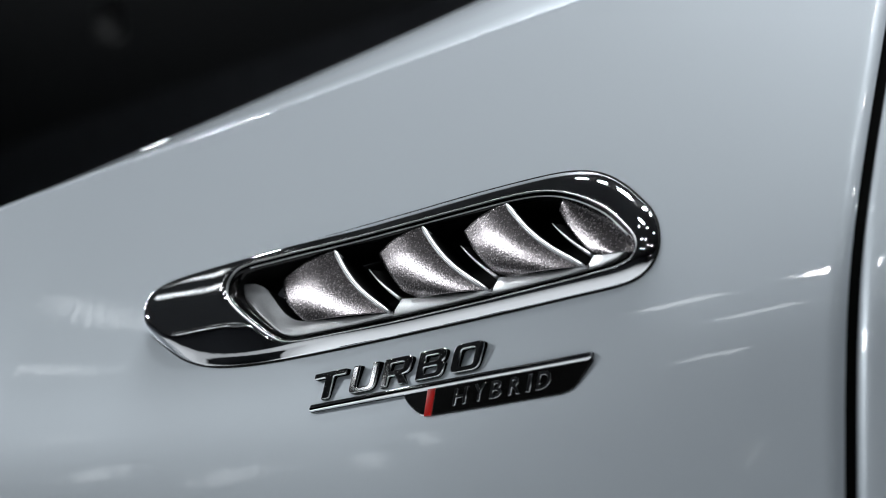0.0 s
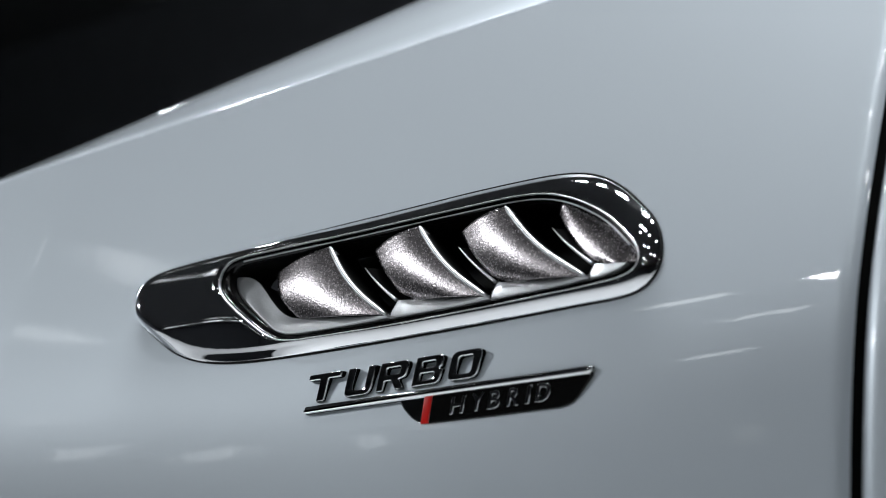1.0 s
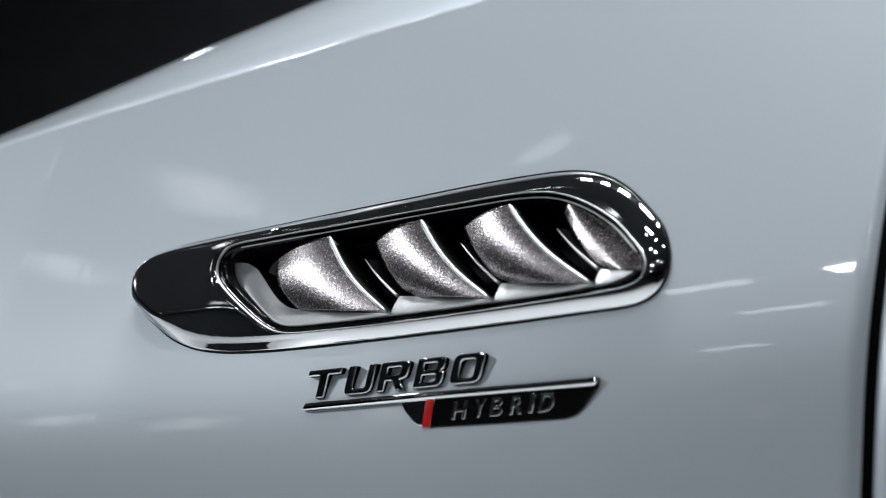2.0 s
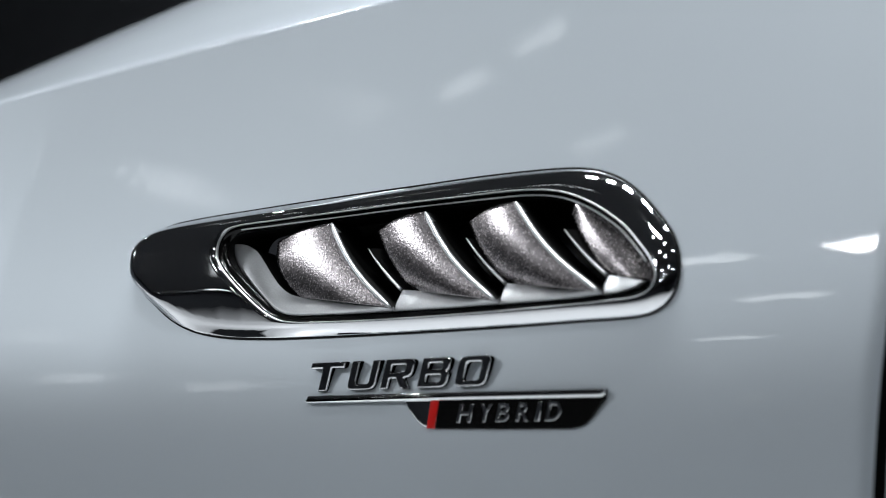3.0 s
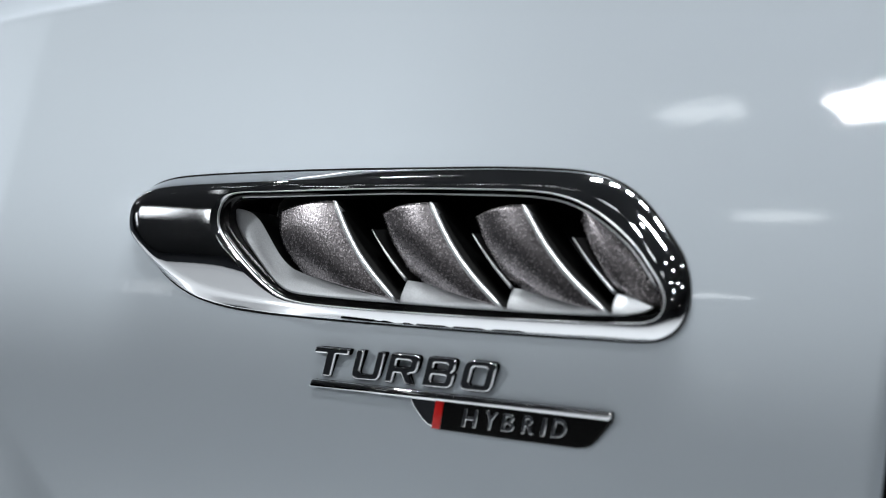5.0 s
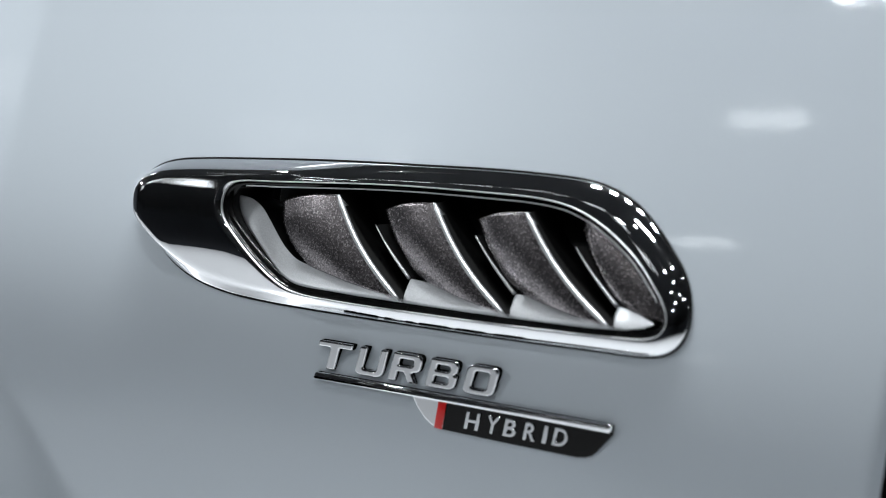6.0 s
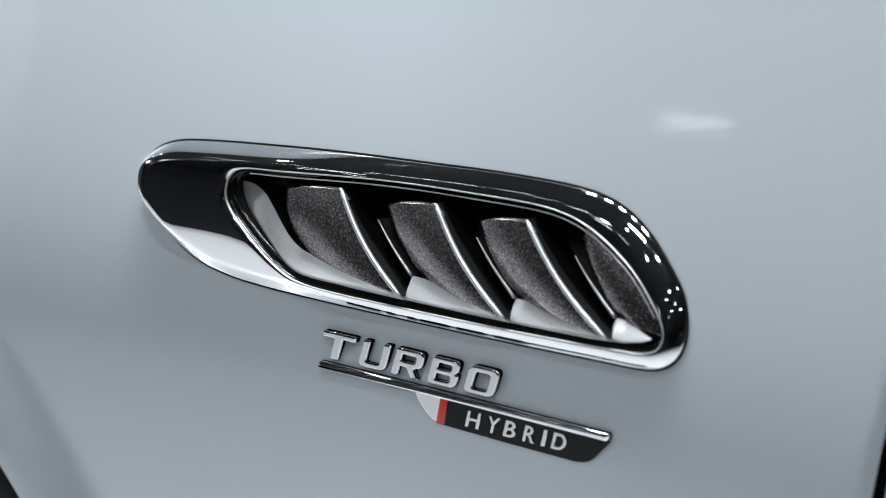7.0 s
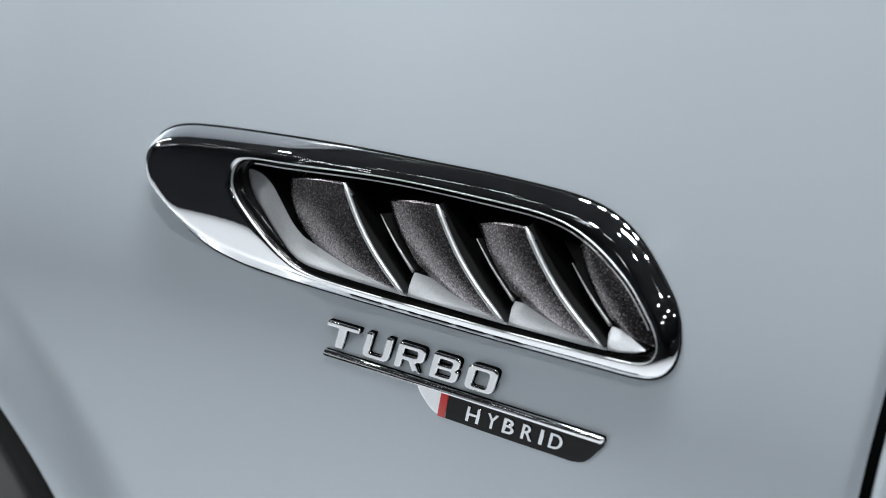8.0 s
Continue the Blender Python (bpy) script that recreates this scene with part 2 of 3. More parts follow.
first = None
for sx, sy, watts in [(*p, SPOT_POWER) for p in SPOTS] + [(*p, CLUSTER_POWER) for p in CLUSTER]:
    place = pose(sx, sy, CEILING_Z)
    if first is None:
        first = tagged(ceiling_lamp(), "round black ceiling spotlight, switched on", "ceiling lamp", "spotlights under the ceiling")
        first.matrix_basis = place
    else:
        copy_thing(first, place)
    lamp = new("spot_light", bpy.data.lights.new("spot_light", "AREA"))
    lamp.data.shape, lamp.data.size, lamp.data.energy = "DISK", 0.12, watts
    lamp.data.color = LIGHT_COLOR
    lamp.matrix_world = pose(sx, sy, CEILING_Z - 0.01)


def light_panel(long, wide):
    root = new("ceiling_light_panel")
    part("frame", block(-long / 2 - 0.04, long / 2 + 0.04, -wide / 2 - 0.04, wide / 2 + 0.04, 0.02, 0.10, 0.01), HOUSING, root)
    return root


def hang(ob_label, group, long, wide, watts, place):
    panel = tagged(light_panel(long, wide), ob_label, "light panel", group)
    panel.matrix_basis = place
    glow = new("panel_light", bpy.data.lights.new("panel_light", "AREA"))
    glow.data.shape, glow.data.size, glow.data.size_y, glow.data.energy = "RECTANGLE", long, wide, watts
    glow.data.color = LIGHT_COLOR
    glow.matrix_world = place @ pose(0, 0, 0.01)


for long, wide, watts, place in PANELS:
    hang("flat black framed light panel hung over the car, switched on", "light panels over the car", long, wide, watts, place)
for long, wide, watts, place in BARS:
    hang("slim dim light bar under the ceiling", "slim light bars", long, wide, watts, place)


def glow_wall(length, height):
    """An added, unseen wall with a glowing front in a slim frame, there to be mirrored."""
    root = new("glow_wall")
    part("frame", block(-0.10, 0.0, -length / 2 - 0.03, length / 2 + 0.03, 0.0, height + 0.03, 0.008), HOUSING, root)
    part("glow_front", block(0.002, 0.012, -length / 2, length / 2, 0.02, height, 0.003), ADDED_GLOW, root, "glowing white front, added for bright reflections")
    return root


tagged(glow_wall(6.5, 1.7), "long low glowing wall, added unseen for bright chrome reflections", "light wall").matrix_basis = pose(-9.2, 3.5, 0)


# ---------------------------------------------------------------- car body surface
def skin(x, z):
    """How far the flank lies back (y) at x, z: upright round the badge, leaning back above it, swelling towards the wheel."""
    w, a = z - 0.70, -x - 0.06
    u = 0.5 * (a + math.sqrt(a * a + 0.0016))
    return 0.19 * (math.sqrt(w * w + 0.0025) + w) - 0.0085 - 0.30 * u * u / (1 + 1.2 * max(u - 0.25, 0))


def crease(x):
    return 0.898 + 0.035 * x - 0.16 * min(x, 0) ** 2


def gap(z):
    """x of the shut line between fender and door at height z."""
    return 0.2107 + 0.065 * (z - 0.70)


ARCH_C, ARCH_R = (-0.585, 0.352), 0.3805

# outline of the vent's chrome ring and of the opening inside it
RING = [(-0.2125, 0.7564), (-0.2141, 0.7637), (-0.2137, 0.7709), (-0.2103, 0.7764), (-0.2034, 0.7808), (-0.1939, 0.7835), (-0.1782, 0.7852),
        (-0.1383, 0.7874), (-0.0905, 0.7894), (-0.0360, 0.7908), (0.0029, 0.7917), (0.0347, 0.7915), (0.0485, 0.7909), (0.0593, 0.7896),
        (0.0698, 0.7869), (0.0803, 0.7822), (0.0915, 0.7743), (0.1030, 0.7634), (0.1099, 0.7557), (0.1140, 0.7482), (0.1161, 0.7407),
        (0.1164, 0.7340), (0.1148, 0.7284), (0.1111, 0.7238), (0.1054, 0.7208), (0.0980, 0.7195), (0.0697, 0.7189), (0.0194, 0.7182),
        (-0.0547, 0.7181), (-0.0971, 0.7185), (-0.1189, 0.7191), (-0.1367, 0.7202), (-0.1505, 0.7219), (-0.1630, 0.7245), (-0.1730, 0.7279),
        (-0.1828, 0.7326), (-0.1957, 0.7411), (-0.2052, 0.7478), (-0.2101, 0.7522)]
BEAD = [(-0.1487, 0.7617), (-0.1496, 0.7678), (-0.1484, 0.7725), (-0.1449, 0.7760), (-0.1385, 0.7776), (-0.1187, 0.7785), (-0.0886, 0.7798),
        (-0.0468, 0.7813), (-0.0072, 0.7818), (0.0259, 0.7818), (0.0346, 0.7814), (0.0434, 0.7805), (0.0522, 0.7787), (0.0612, 0.7757),
        (0.0703, 0.7715), (0.0795, 0.7662), (0.0888, 0.7597), (0.0985, 0.7505), (0.1047, 0.7435), (0.1076, 0.7381), (0.1078, 0.7341),
        (0.1056, 0.7304), (0.0993, 0.7279), (0.0869, 0.7269), (0.0548, 0.7259), (0.0210, 0.7252), (-0.0324, 0.7248), (-0.0739, 0.7252),
        (-0.0954, 0.7261), (-0.1055, 0.7280), (-0.1145, 0.7322), (-0.1250, 0.7398), (-0.1362, 0.7485), (-0.1448, 0.7562)]
ring_line = spline(RING, 300)
bead_line = spline(BEAD, 300)


def inside(x, z, line):
    hit = False
    for a, b in zip(line, line[1:] + line[:1]):
        if (a.y > z) != (b.y > z) and x < a.x + (z - a.y) / (b.y - a.y) * (b.x - a.x):
            hit = not hit
    return hit


def inset(line, d):
    """The closed x, z line moved inwards by d."""
    n = len(line)
    out = []
    area = sum(line[i].x * line[(i + 1) % n].y - line[(i + 1) % n].x * line[i].y for i in range(n))
    s = 1 if area > 0 else -1
    for i in range(n):
        t = (line[(i + 2) % n] - line[i - 2]).normalized()
        out.append(line[i] + s * d * Vector((-t.y, t.x)))
    return out


car = tagged(new("car"), "light grey metallic car with a chrome fender vent", "car")
car.matrix_basis = LEAN


def swell(q):
    """The flare round the wheel arch: how far it stands out at q from the arch's middle."""
    f = min(max(1 - (q - ARCH_R) / 0.047, 0), 1)
    return 0.010 * (3 * f ** 2 - 2 * f ** 3)


def fender():
    bm = bmesh.new()
    hole = inset(ring_line, 0.006)
    nx, nz = 340, 220
    vs = {}
    for i in range(nx + 1):
        for j in range(nz + 1):
            f = j / nz
            # rows run from the sill to the crease, columns from the front to the shut line
            z = 0.30 + f * (crease(0.20) - 0.30)
            g = gap(z) - 0.0003
            x = -0.75 + (g + 0.75) * i / nx
            z = 0.30 + f * (crease(x) - 0.30)
            dx, dz = x - ARCH_C[0], z - ARCH_C[1]
            q = math.hypot(dx, dz)
            if q < ARCH_R:
                if q < ARCH_R - 0.004:
                    continue
                x, z = ARCH_C[0] + dx * ARCH_R / q, ARCH_C[1] + dz * ARCH_R / q
            if -0.23 < x < 0.13 and 0.70 < z < 0.80 and inside(x, z, hole):
                continue
            y = skin(x, z) - swell(q)
            # the skin rolls back just into the shut line
            e = max(0, 1 - (g - x) / 0.005)
            y += 0.0030 * e * e
            vs[i, j] = bm.verts.new((x, y, z))
    for i in range(nx):
        for j in range(nz):
            k = [(i, j), (i + 1, j), (i + 1, j + 1), (i, j + 1)]
            if all(c in vs for c in k):
                bm.faces.new([vs[c] for c in k])
    return bm


part("fender", fender(), PAINT, car, "light grey glossy painted front fender")


def top_profile(x):
    """Fender top: a small radius at the crease, then rising to a ridge that climbs towards the windscreen, and falling behind it."""
    c = crease(x)
    y = skin(x, c)
    q = min(max(x, -0.70), 0.25)
    rise = 0.118 + 0.06 * q - 0.08 * q * q
    line = [(0, 0), (0.0004, 0.0014), (0.0014, 0.0030), (0.0030, 0.0046)]
    line += [(0.148 * a, 0.0030 + (rise - 0.0030) * b) for a, b in ((0.06, 0.065), (0.14, 0.15), (0.26, 0.285), (0.40, 0.44), (0.55, 0.60), (0.70, 0.755),
                                                                    (0.82, 0.87), (0.91, 0.945), (1.0, 0.99), (1.08, 1.0), (1.2, 0.98), (1.4, 0.86), (1.7, 0.4))]
    return [(x, y + a, c + b) for a, b in line]


part("fender_top", sheet([list(c) for c in zip(*[top_profile(-0.75 + 1.35 * i / 120) for i in range(121)])]), PAINT, car, "light grey painted shoulder above the crease")


def door():
    rows = []
    nz = 90
    for j in range(nz + 1):
        row = []
        for i in range(41):
            f = j / nz
            z = 0.30 + f * (crease(0.22) - 0.30)
            g = gap(z) + 0.0050
            x = g + 0.40 * (i / 40) ** 1.6
            z = 0.30 + f * (crease(x) - 0.30)
            e = max(0, 1 - (x - g) / 0.006)
            row.append((x, skin(x, z) + 0.003 * e * e, z))
        back = row[0]
        row.insert(0, (back[0] + 0.001, back[1] + 0.012, back[2]))
        rows.append(row)
    return sheet(rows)


part("front_door", door(), PAINT, car, "light grey painted front door edge")
part("shut_line_seal", sheet([[(gap(z) + dx, skin(0.2, z) + dy, z) for dx, dy in ((-0.016, 0.010), (-0.006, 0.016), (0.006, 0.016), (0.016, 0.012))]
                              for z in (0.30 + 0.60 * k / 60 for k in range(61))]), RUBBER, car, "black rubber seal in the shut line")


def arch_lip():
    rows = []
    for d, y in ((0.0, 0.0), (-0.0015, 0.002), (-0.002, 0.006), (-0.0035, 0.012)):
        row = []
        for k in range(121):
            w = radians(-12 + 204 * k / 120)
            x, z = ARCH_C[0] + (ARCH_R + 0.0005 + d) * math.cos(w), ARCH_C[1] + (ARCH_R + 0.0005 + d) * math.sin(w)
            row.append((x, skin(x, z) - 0.010 + y, z))
        rows.append(row)
    return sheet(rows)


part("wheel_arch_lip", arch_lip(), PAINT, car, "folded grey lip of the wheel arch")


def arch_liner():
    rows = []
    for q, y in ((ARCH_R - 0.0035, 0.006), (ARCH_R - 0.002, 0.25), (0.25, 0.27), (0.01, 0.27)):
        rows.append([(ARCH_C[0] + q * math.cos(w), y, ARCH_C[1] + q * math.sin(w)) for w in (radians(-12 + 204 * k / 80) for k in range(81))])
    return sheet(rows)


part("wheel_arch_liner", arch_liner(), DARK, car, "dark plastic liner inside the wheel arch")
part("inner_body", block(-0.74, 0.60, 0.30, 1.70, 0.16, 0.80, 0.02), CORE, car, "black inner body behind the fender")


def wheel_ring(profile):
    rows = [[(ARCH_C[0] + q * math.cos(w), y, 0.345 + q * math.sin(w)) for w in (2 * math.pi * k / 64 for k in range(64))] for q, y in profile]
    bm = sheet(rows, closed_u=True)
    bmesh.ops.recalc_face_normals(bm, faces=bm.faces)
    return bm


wheel = part("wheel", wheel_ring([(0.245, 0.06), (0.255, 0.045), (0.30, 0.035), (0.325, 0.05), (0.335, 0.08), (0.335, 0.20), (0.32, 0.24), (0.25, 0.24)]), RUBBER, car, "black tyre in the wheel arch")
part("rim", wheel_ring([(0.246, 0.062), (0.235, 0.055), (0.225, 0.07), (0.21, 0.10), (0.06, 0.075), (0.01, 0.07)]), GLOSS_BLACK, wheel, "black wheel rim")


# ---------------------------------------------------------------- vent
vent = tagged(new("fender_vent"), "chrome framed fender vent with three satin silver fins", "vent")
vent.matrix_basis = LEAN
RING_H, RING_W = 0.0054, 0.0090
UNDER_X = (-0.160, -0.145, -0.130, -0.115, -0.100, -0.085, -0.06, 0.02)
UNDER_Z = (0.7435, 0.7430, 0.7405, 0.7365, 0.7315, 0.7280, 0.7255, 0.7240)
ring_n = len(ring_line)
# every point of the outer line is paired with the bead line at the same share of the way round
ring_start = min(range(ring_n), key=lambda i: (bead_line[i] - ring_line[0]).length)
ring_a = np.array([(p.x, p.y) for p in ring_line])
ring_ab = np.roll(ring_a, -1, axis=0) - ring_a


def rim_distance(x, z):
    """How far x, z lies from the ring's outer line."""
    w = np.array((x, z)) - ring_a
    s = np.clip((w * ring_ab).sum(axis=1) / (ring_ab ** 2).sum(axis=1), 0, 1)
    return float(np.sqrt(((w - s[:, None] * ring_ab) ** 2).sum(axis=1).min()))


def ring_y(x, z):
    """The ring's front, domed up from its rim; the dome is broader and higher at the front end."""
    d = rim_distance(x, z)
    f = min(max((-0.058 - x) / 0.062, 0), 1)
    f = f * f * (3 - 2 * f)
    g = min(max((-0.02 - x) / 0.14, 0), 1)
    g = g * g * (3 - 2 * g)
    # the broad front end is rounded under along its length
    # below this height the ring turns under: level across the front end, then along the opening
    low = float(np.interp(x, UNDER_X, UNDER_Z)) - z
    under = 0.168 * (low + math.sqrt(low * low + 0.0000025))
    crown = RING_H + 0.0046 * g - (0.4 + 0.6 * f) * under - f * 3.0 * max(z - 0.766, 0) ** 2 - 0.0010
    crown = 0.0010 + 0.5 * (crown + math.sqrt(crown * crown + 0.0000015))
    k = max(1 - d / (RING_W - 0.0015 * f), 0)
    steep = 0.10 * f * (z - 0.748) * min(d / 0.005, 1)
    return skin(x, z) - 0.0008 * min(d / 0.0006, 1) - crown * (1 - k * k) - steep


def chrome_ring():
    rows = []
    for s in (0, 0.012, 0.03, 0.06, 0.10, 0.15, 0.20, 0.26, 0.32, 0.38, 0.45, 0.52, 0.60, 0.68, 0.76, 0.84, 0.92, 1.0):
        row = []
        for i in range(ring_n):
            p = ring_line[i].lerp(bead_line[(i + ring_start) % ring_n], s)
            row.append((p.x, ring_y(p.x, p.y), p.y))
        rows.append(row)
    back = [bead_line[(i + ring_start) % ring_n] for i in range(ring_n)]
    rows.append([(p.x, skin(p.x, p.y) + 0.004, p.y) for p in back])
    bm = sheet(rows, closed_u=True)
    bmesh.ops.recalc_face_normals(bm, faces=bm.faces)
    return bm


# black tube standing in for the shadow line where ring meets paint
part("rim_shade", tube([(p.x, skin(p.x, p.y) - 0.0003, p.y) for p in inset(ring_line, 0.0002)], 0.0007, closed=True, sides=8), RUBBER, vent, "thin black tube for the shade line round the ring")
part("chrome_ring", chrome_ring(), CHROME, vent, "polished chrome ring with a broad front end")


def bead_y(p):
    return ring_y(p.x, p.y)


def band(lines):
    """A closed strip through (inset from the bead line, depth behind the ring's inner edge) pairs."""
    rows = []
    base = [bead_y(p) for p in bead_line]
    for k, d in lines:
        rows.append([(p.x, y + d, p.y) for p, y in zip(inset(bead_line, k), base)])
    bm = sheet(rows, closed_u=True)
    bmesh.ops.recalc_face_normals(bm, faces=bm.faces)
    return bm


part("inner_bead", band(((-0.0003, 0.0012), (-0.0003, -0.0001), (0.0, -0.0003), (0.0003, -0.0001), (0.0004, 0.0012))), EDGE, vent, "thin bright bead round the opening")
part("groove", band(((0.0004, 0.0010), (0.0008, 0.0030), (0.0018, 0.0036), (0.0030, 0.0040), (0.0034, 0.0052))), GLOSS_BLACK, vent, "gloss black groove round the opening")
upper = [p for p in inset(bead_line, 0.0026) if (p.x < 0.03 and p.y > 0.770 and p.x > -0.138) or (p.x >= 0.03 and p.y > 0.742)]
upper.sort(key=lambda p: p.x)
part("opening_rim", tube([(p.x, bead_y(p) + 0.0012, p.y) for p in upper], 0.0004, sides=8), EDGE, vent, "thin pale rim along the top of the opening")
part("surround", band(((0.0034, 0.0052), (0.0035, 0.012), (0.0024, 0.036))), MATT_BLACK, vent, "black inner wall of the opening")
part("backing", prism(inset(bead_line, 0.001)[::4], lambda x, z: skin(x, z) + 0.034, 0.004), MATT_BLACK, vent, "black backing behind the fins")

# feet and tops of the fin edges and of the ribs beside them: x, y, z
FIN_FOOT = [Vector(p) for p in ((-0.0341, 0.0010, 0.7302), (0.0265, 0.0007, 0.7302), (0.0813, 0.0010, 0.7311))]
FIN_TOP = [Vector(p) for p in ((-0.0809, 0.0139, 0.7746), (-0.0228, 0.0139, 0.7753), (0.0298, 0.0130, 0.7755))]
RIB_FOOT = [Vector(p) for p in ((-0.0345, 0.0100, 0.7390), (0.0258, 0.0097, 0.7384), (0.0795, 0.0105, 0.7388))]
RIB_TOP = [Vector(p) for p in ((-0.0611, 0.0179, 0.7613), (-0.0013, 0.0170, 0.7616), (0.0535, 0.0172, 0.7616))]


def fin_edge(i, f):
    """A point of the front edge of fin i, f from foot to top, bowed towards the front of the car."""
    p = FIN_FOOT[i].lerp(FIN_TOP[i], f)
    p.y = FIN_FOOT[i].y + (FIN_TOP[i].y - FIN_FOOT[i].y) * (0.7 * f + 0.3 * f * f)
    bow = 0.0040 * math.sin(math.pi * f)
    return p + Vector((-0.75 * bow, 0.0, -0.45 * bow))


# far edge of a slat, as seen from the foot of its fin: x offset, y, z, from bottom to top
FAR_EDGE = [Vector(p) for p in ((-0.0500, 0.0115, 0.7380), (-0.0590, 0.0121, 0.7425), (-0.0670, 0.0132, 0.7510), (-0.0745, 0.0152, 0.7600), (-0.0815, 0.0186, 0.7692))]
FIRST_EDGE = [Vector(p) for p in ((-0.0640, 0.0110, 0.7390), (-0.0715, 0.0117, 0.7450), (-0.0790, 0.0132, 0.7530), (-0.0832, 0.0152, 0.7605), (-0.0855, 0.0184, 0.7685))]
far_lines = [spline(line, 41, closed=False) for line in (FIRST_EDGE, FAR_EDGE)]


def end_edge(f):
    """The last slat runs out into the rear end of the opening."""
    z = 0.7345 + 0.042 * f
    x = 0.1040 - 0.0090 * f - 0.0520 * max(f - 0.25, 0) ** 1.25
    return Vector((x, skin(x, z) + 0.0005, z))


def slat(i):
    """The satin face beside a fin's edge, bellied, falling back into the dark towards the front of the car."""
    foot = FIN_FOOT[i].x if i < 3 else 0.1360
    rows = []
    for j in range(41):
        f = j / 40
        near = fin_edge(i, f) + Vector((0, 0.0006, 0)) if i < 3 else end_edge(f)
        far = far_lines[0 if i == 0 else 1][j] + Vector((foot, 0.004 * f if i == 3 else 0.0, 0))
        row = []
        for k in range(25):
            s = k / 24
            p = near.lerp(far, s)
            belly = 0.0020 * math.sin(math.pi * s) * (1.0 - 0.35 * f)
            row.append((p.x, p.y - belly, p.z + 0.0016 * math.sin(math.pi * s) * f))
        # the far edge turns back into the dark
        rows.append(row + [(row[-1][0] - 0.0012, row[-1][1] + 0.004, row[-1][2]), (row[-1][0] - 0.001, row[-1][1] + 0.012, row[-1][2])])
    return sheet(rows)


for i in range(4):
    sc = part("slat", slat(i), SATIN, vent, "satin silver slat beside a fin edge")
    # cut edges are coloured black so they show no bright line of light
    sc.data.materials.append(MATT_BLACK)
    thick = sc.modifiers.new("thickness", "SOLIDIFY")
    thick.thickness, thick.material_offset_rim = 0.0006, 1


def tapered(points, radii, sides=10, flat=1.0):
    """A rod whose radius changes along its points."""
    bm = tube(points, 1.0, sides=sides, flat=flat)
    bm.verts.ensure_lookup_table()
    for i, (p, r) in enumerate(zip(points, radii)):
        for k in range(sides):
            v = bm.verts[i * sides + k]
            v.co = Vector(p) + (v.co - Vector(p)) * r
    return bm


for i in range(3):
    pts = [fin_edge(i, k / 28) for k in range(29)]
    radii = [0.0005 + 0.0008 * min(1, 8 * k / 28, 14 * (1 - k / 28)) ** 0.6 for k in range(29)]
    part("fin_edge", tapered(pts, radii, flat=1.2), EDGE, vent, "pale satin edge of a fin")
    tip = fin_edge(i, 0.965)
    part("fin_notch", prism([(tip.x - 0.0015, tip.z + 0.0015), (tip.x + 0.0048, tip.z - 0.0030), (tip.x + 0.0012, tip.z - 0.0034)],
                            lambda x, z: tip.y + 0.001, 0.0016, 0.0003), EDGE, vent, "small pale step at the top of a fin")
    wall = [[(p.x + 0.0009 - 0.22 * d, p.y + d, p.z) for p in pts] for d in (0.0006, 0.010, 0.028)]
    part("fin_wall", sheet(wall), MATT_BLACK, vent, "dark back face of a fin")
    rib = [RIB_TOP[i].lerp(RIB_FOOT[i], k / 20) + Vector((-0.0012 * math.sin(math.pi * k / 20), 0, 0)) for k in range(21)]
    part("slot_rib", tapered(rib, [0.0003 + 0.0006 * (k / 20) ** 0.8 for k in range(21)], sides=8), EDGE, vent, "thin silver rib beside the slot")
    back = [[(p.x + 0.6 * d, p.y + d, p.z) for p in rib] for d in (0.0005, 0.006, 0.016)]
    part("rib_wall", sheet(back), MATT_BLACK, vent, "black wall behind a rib")


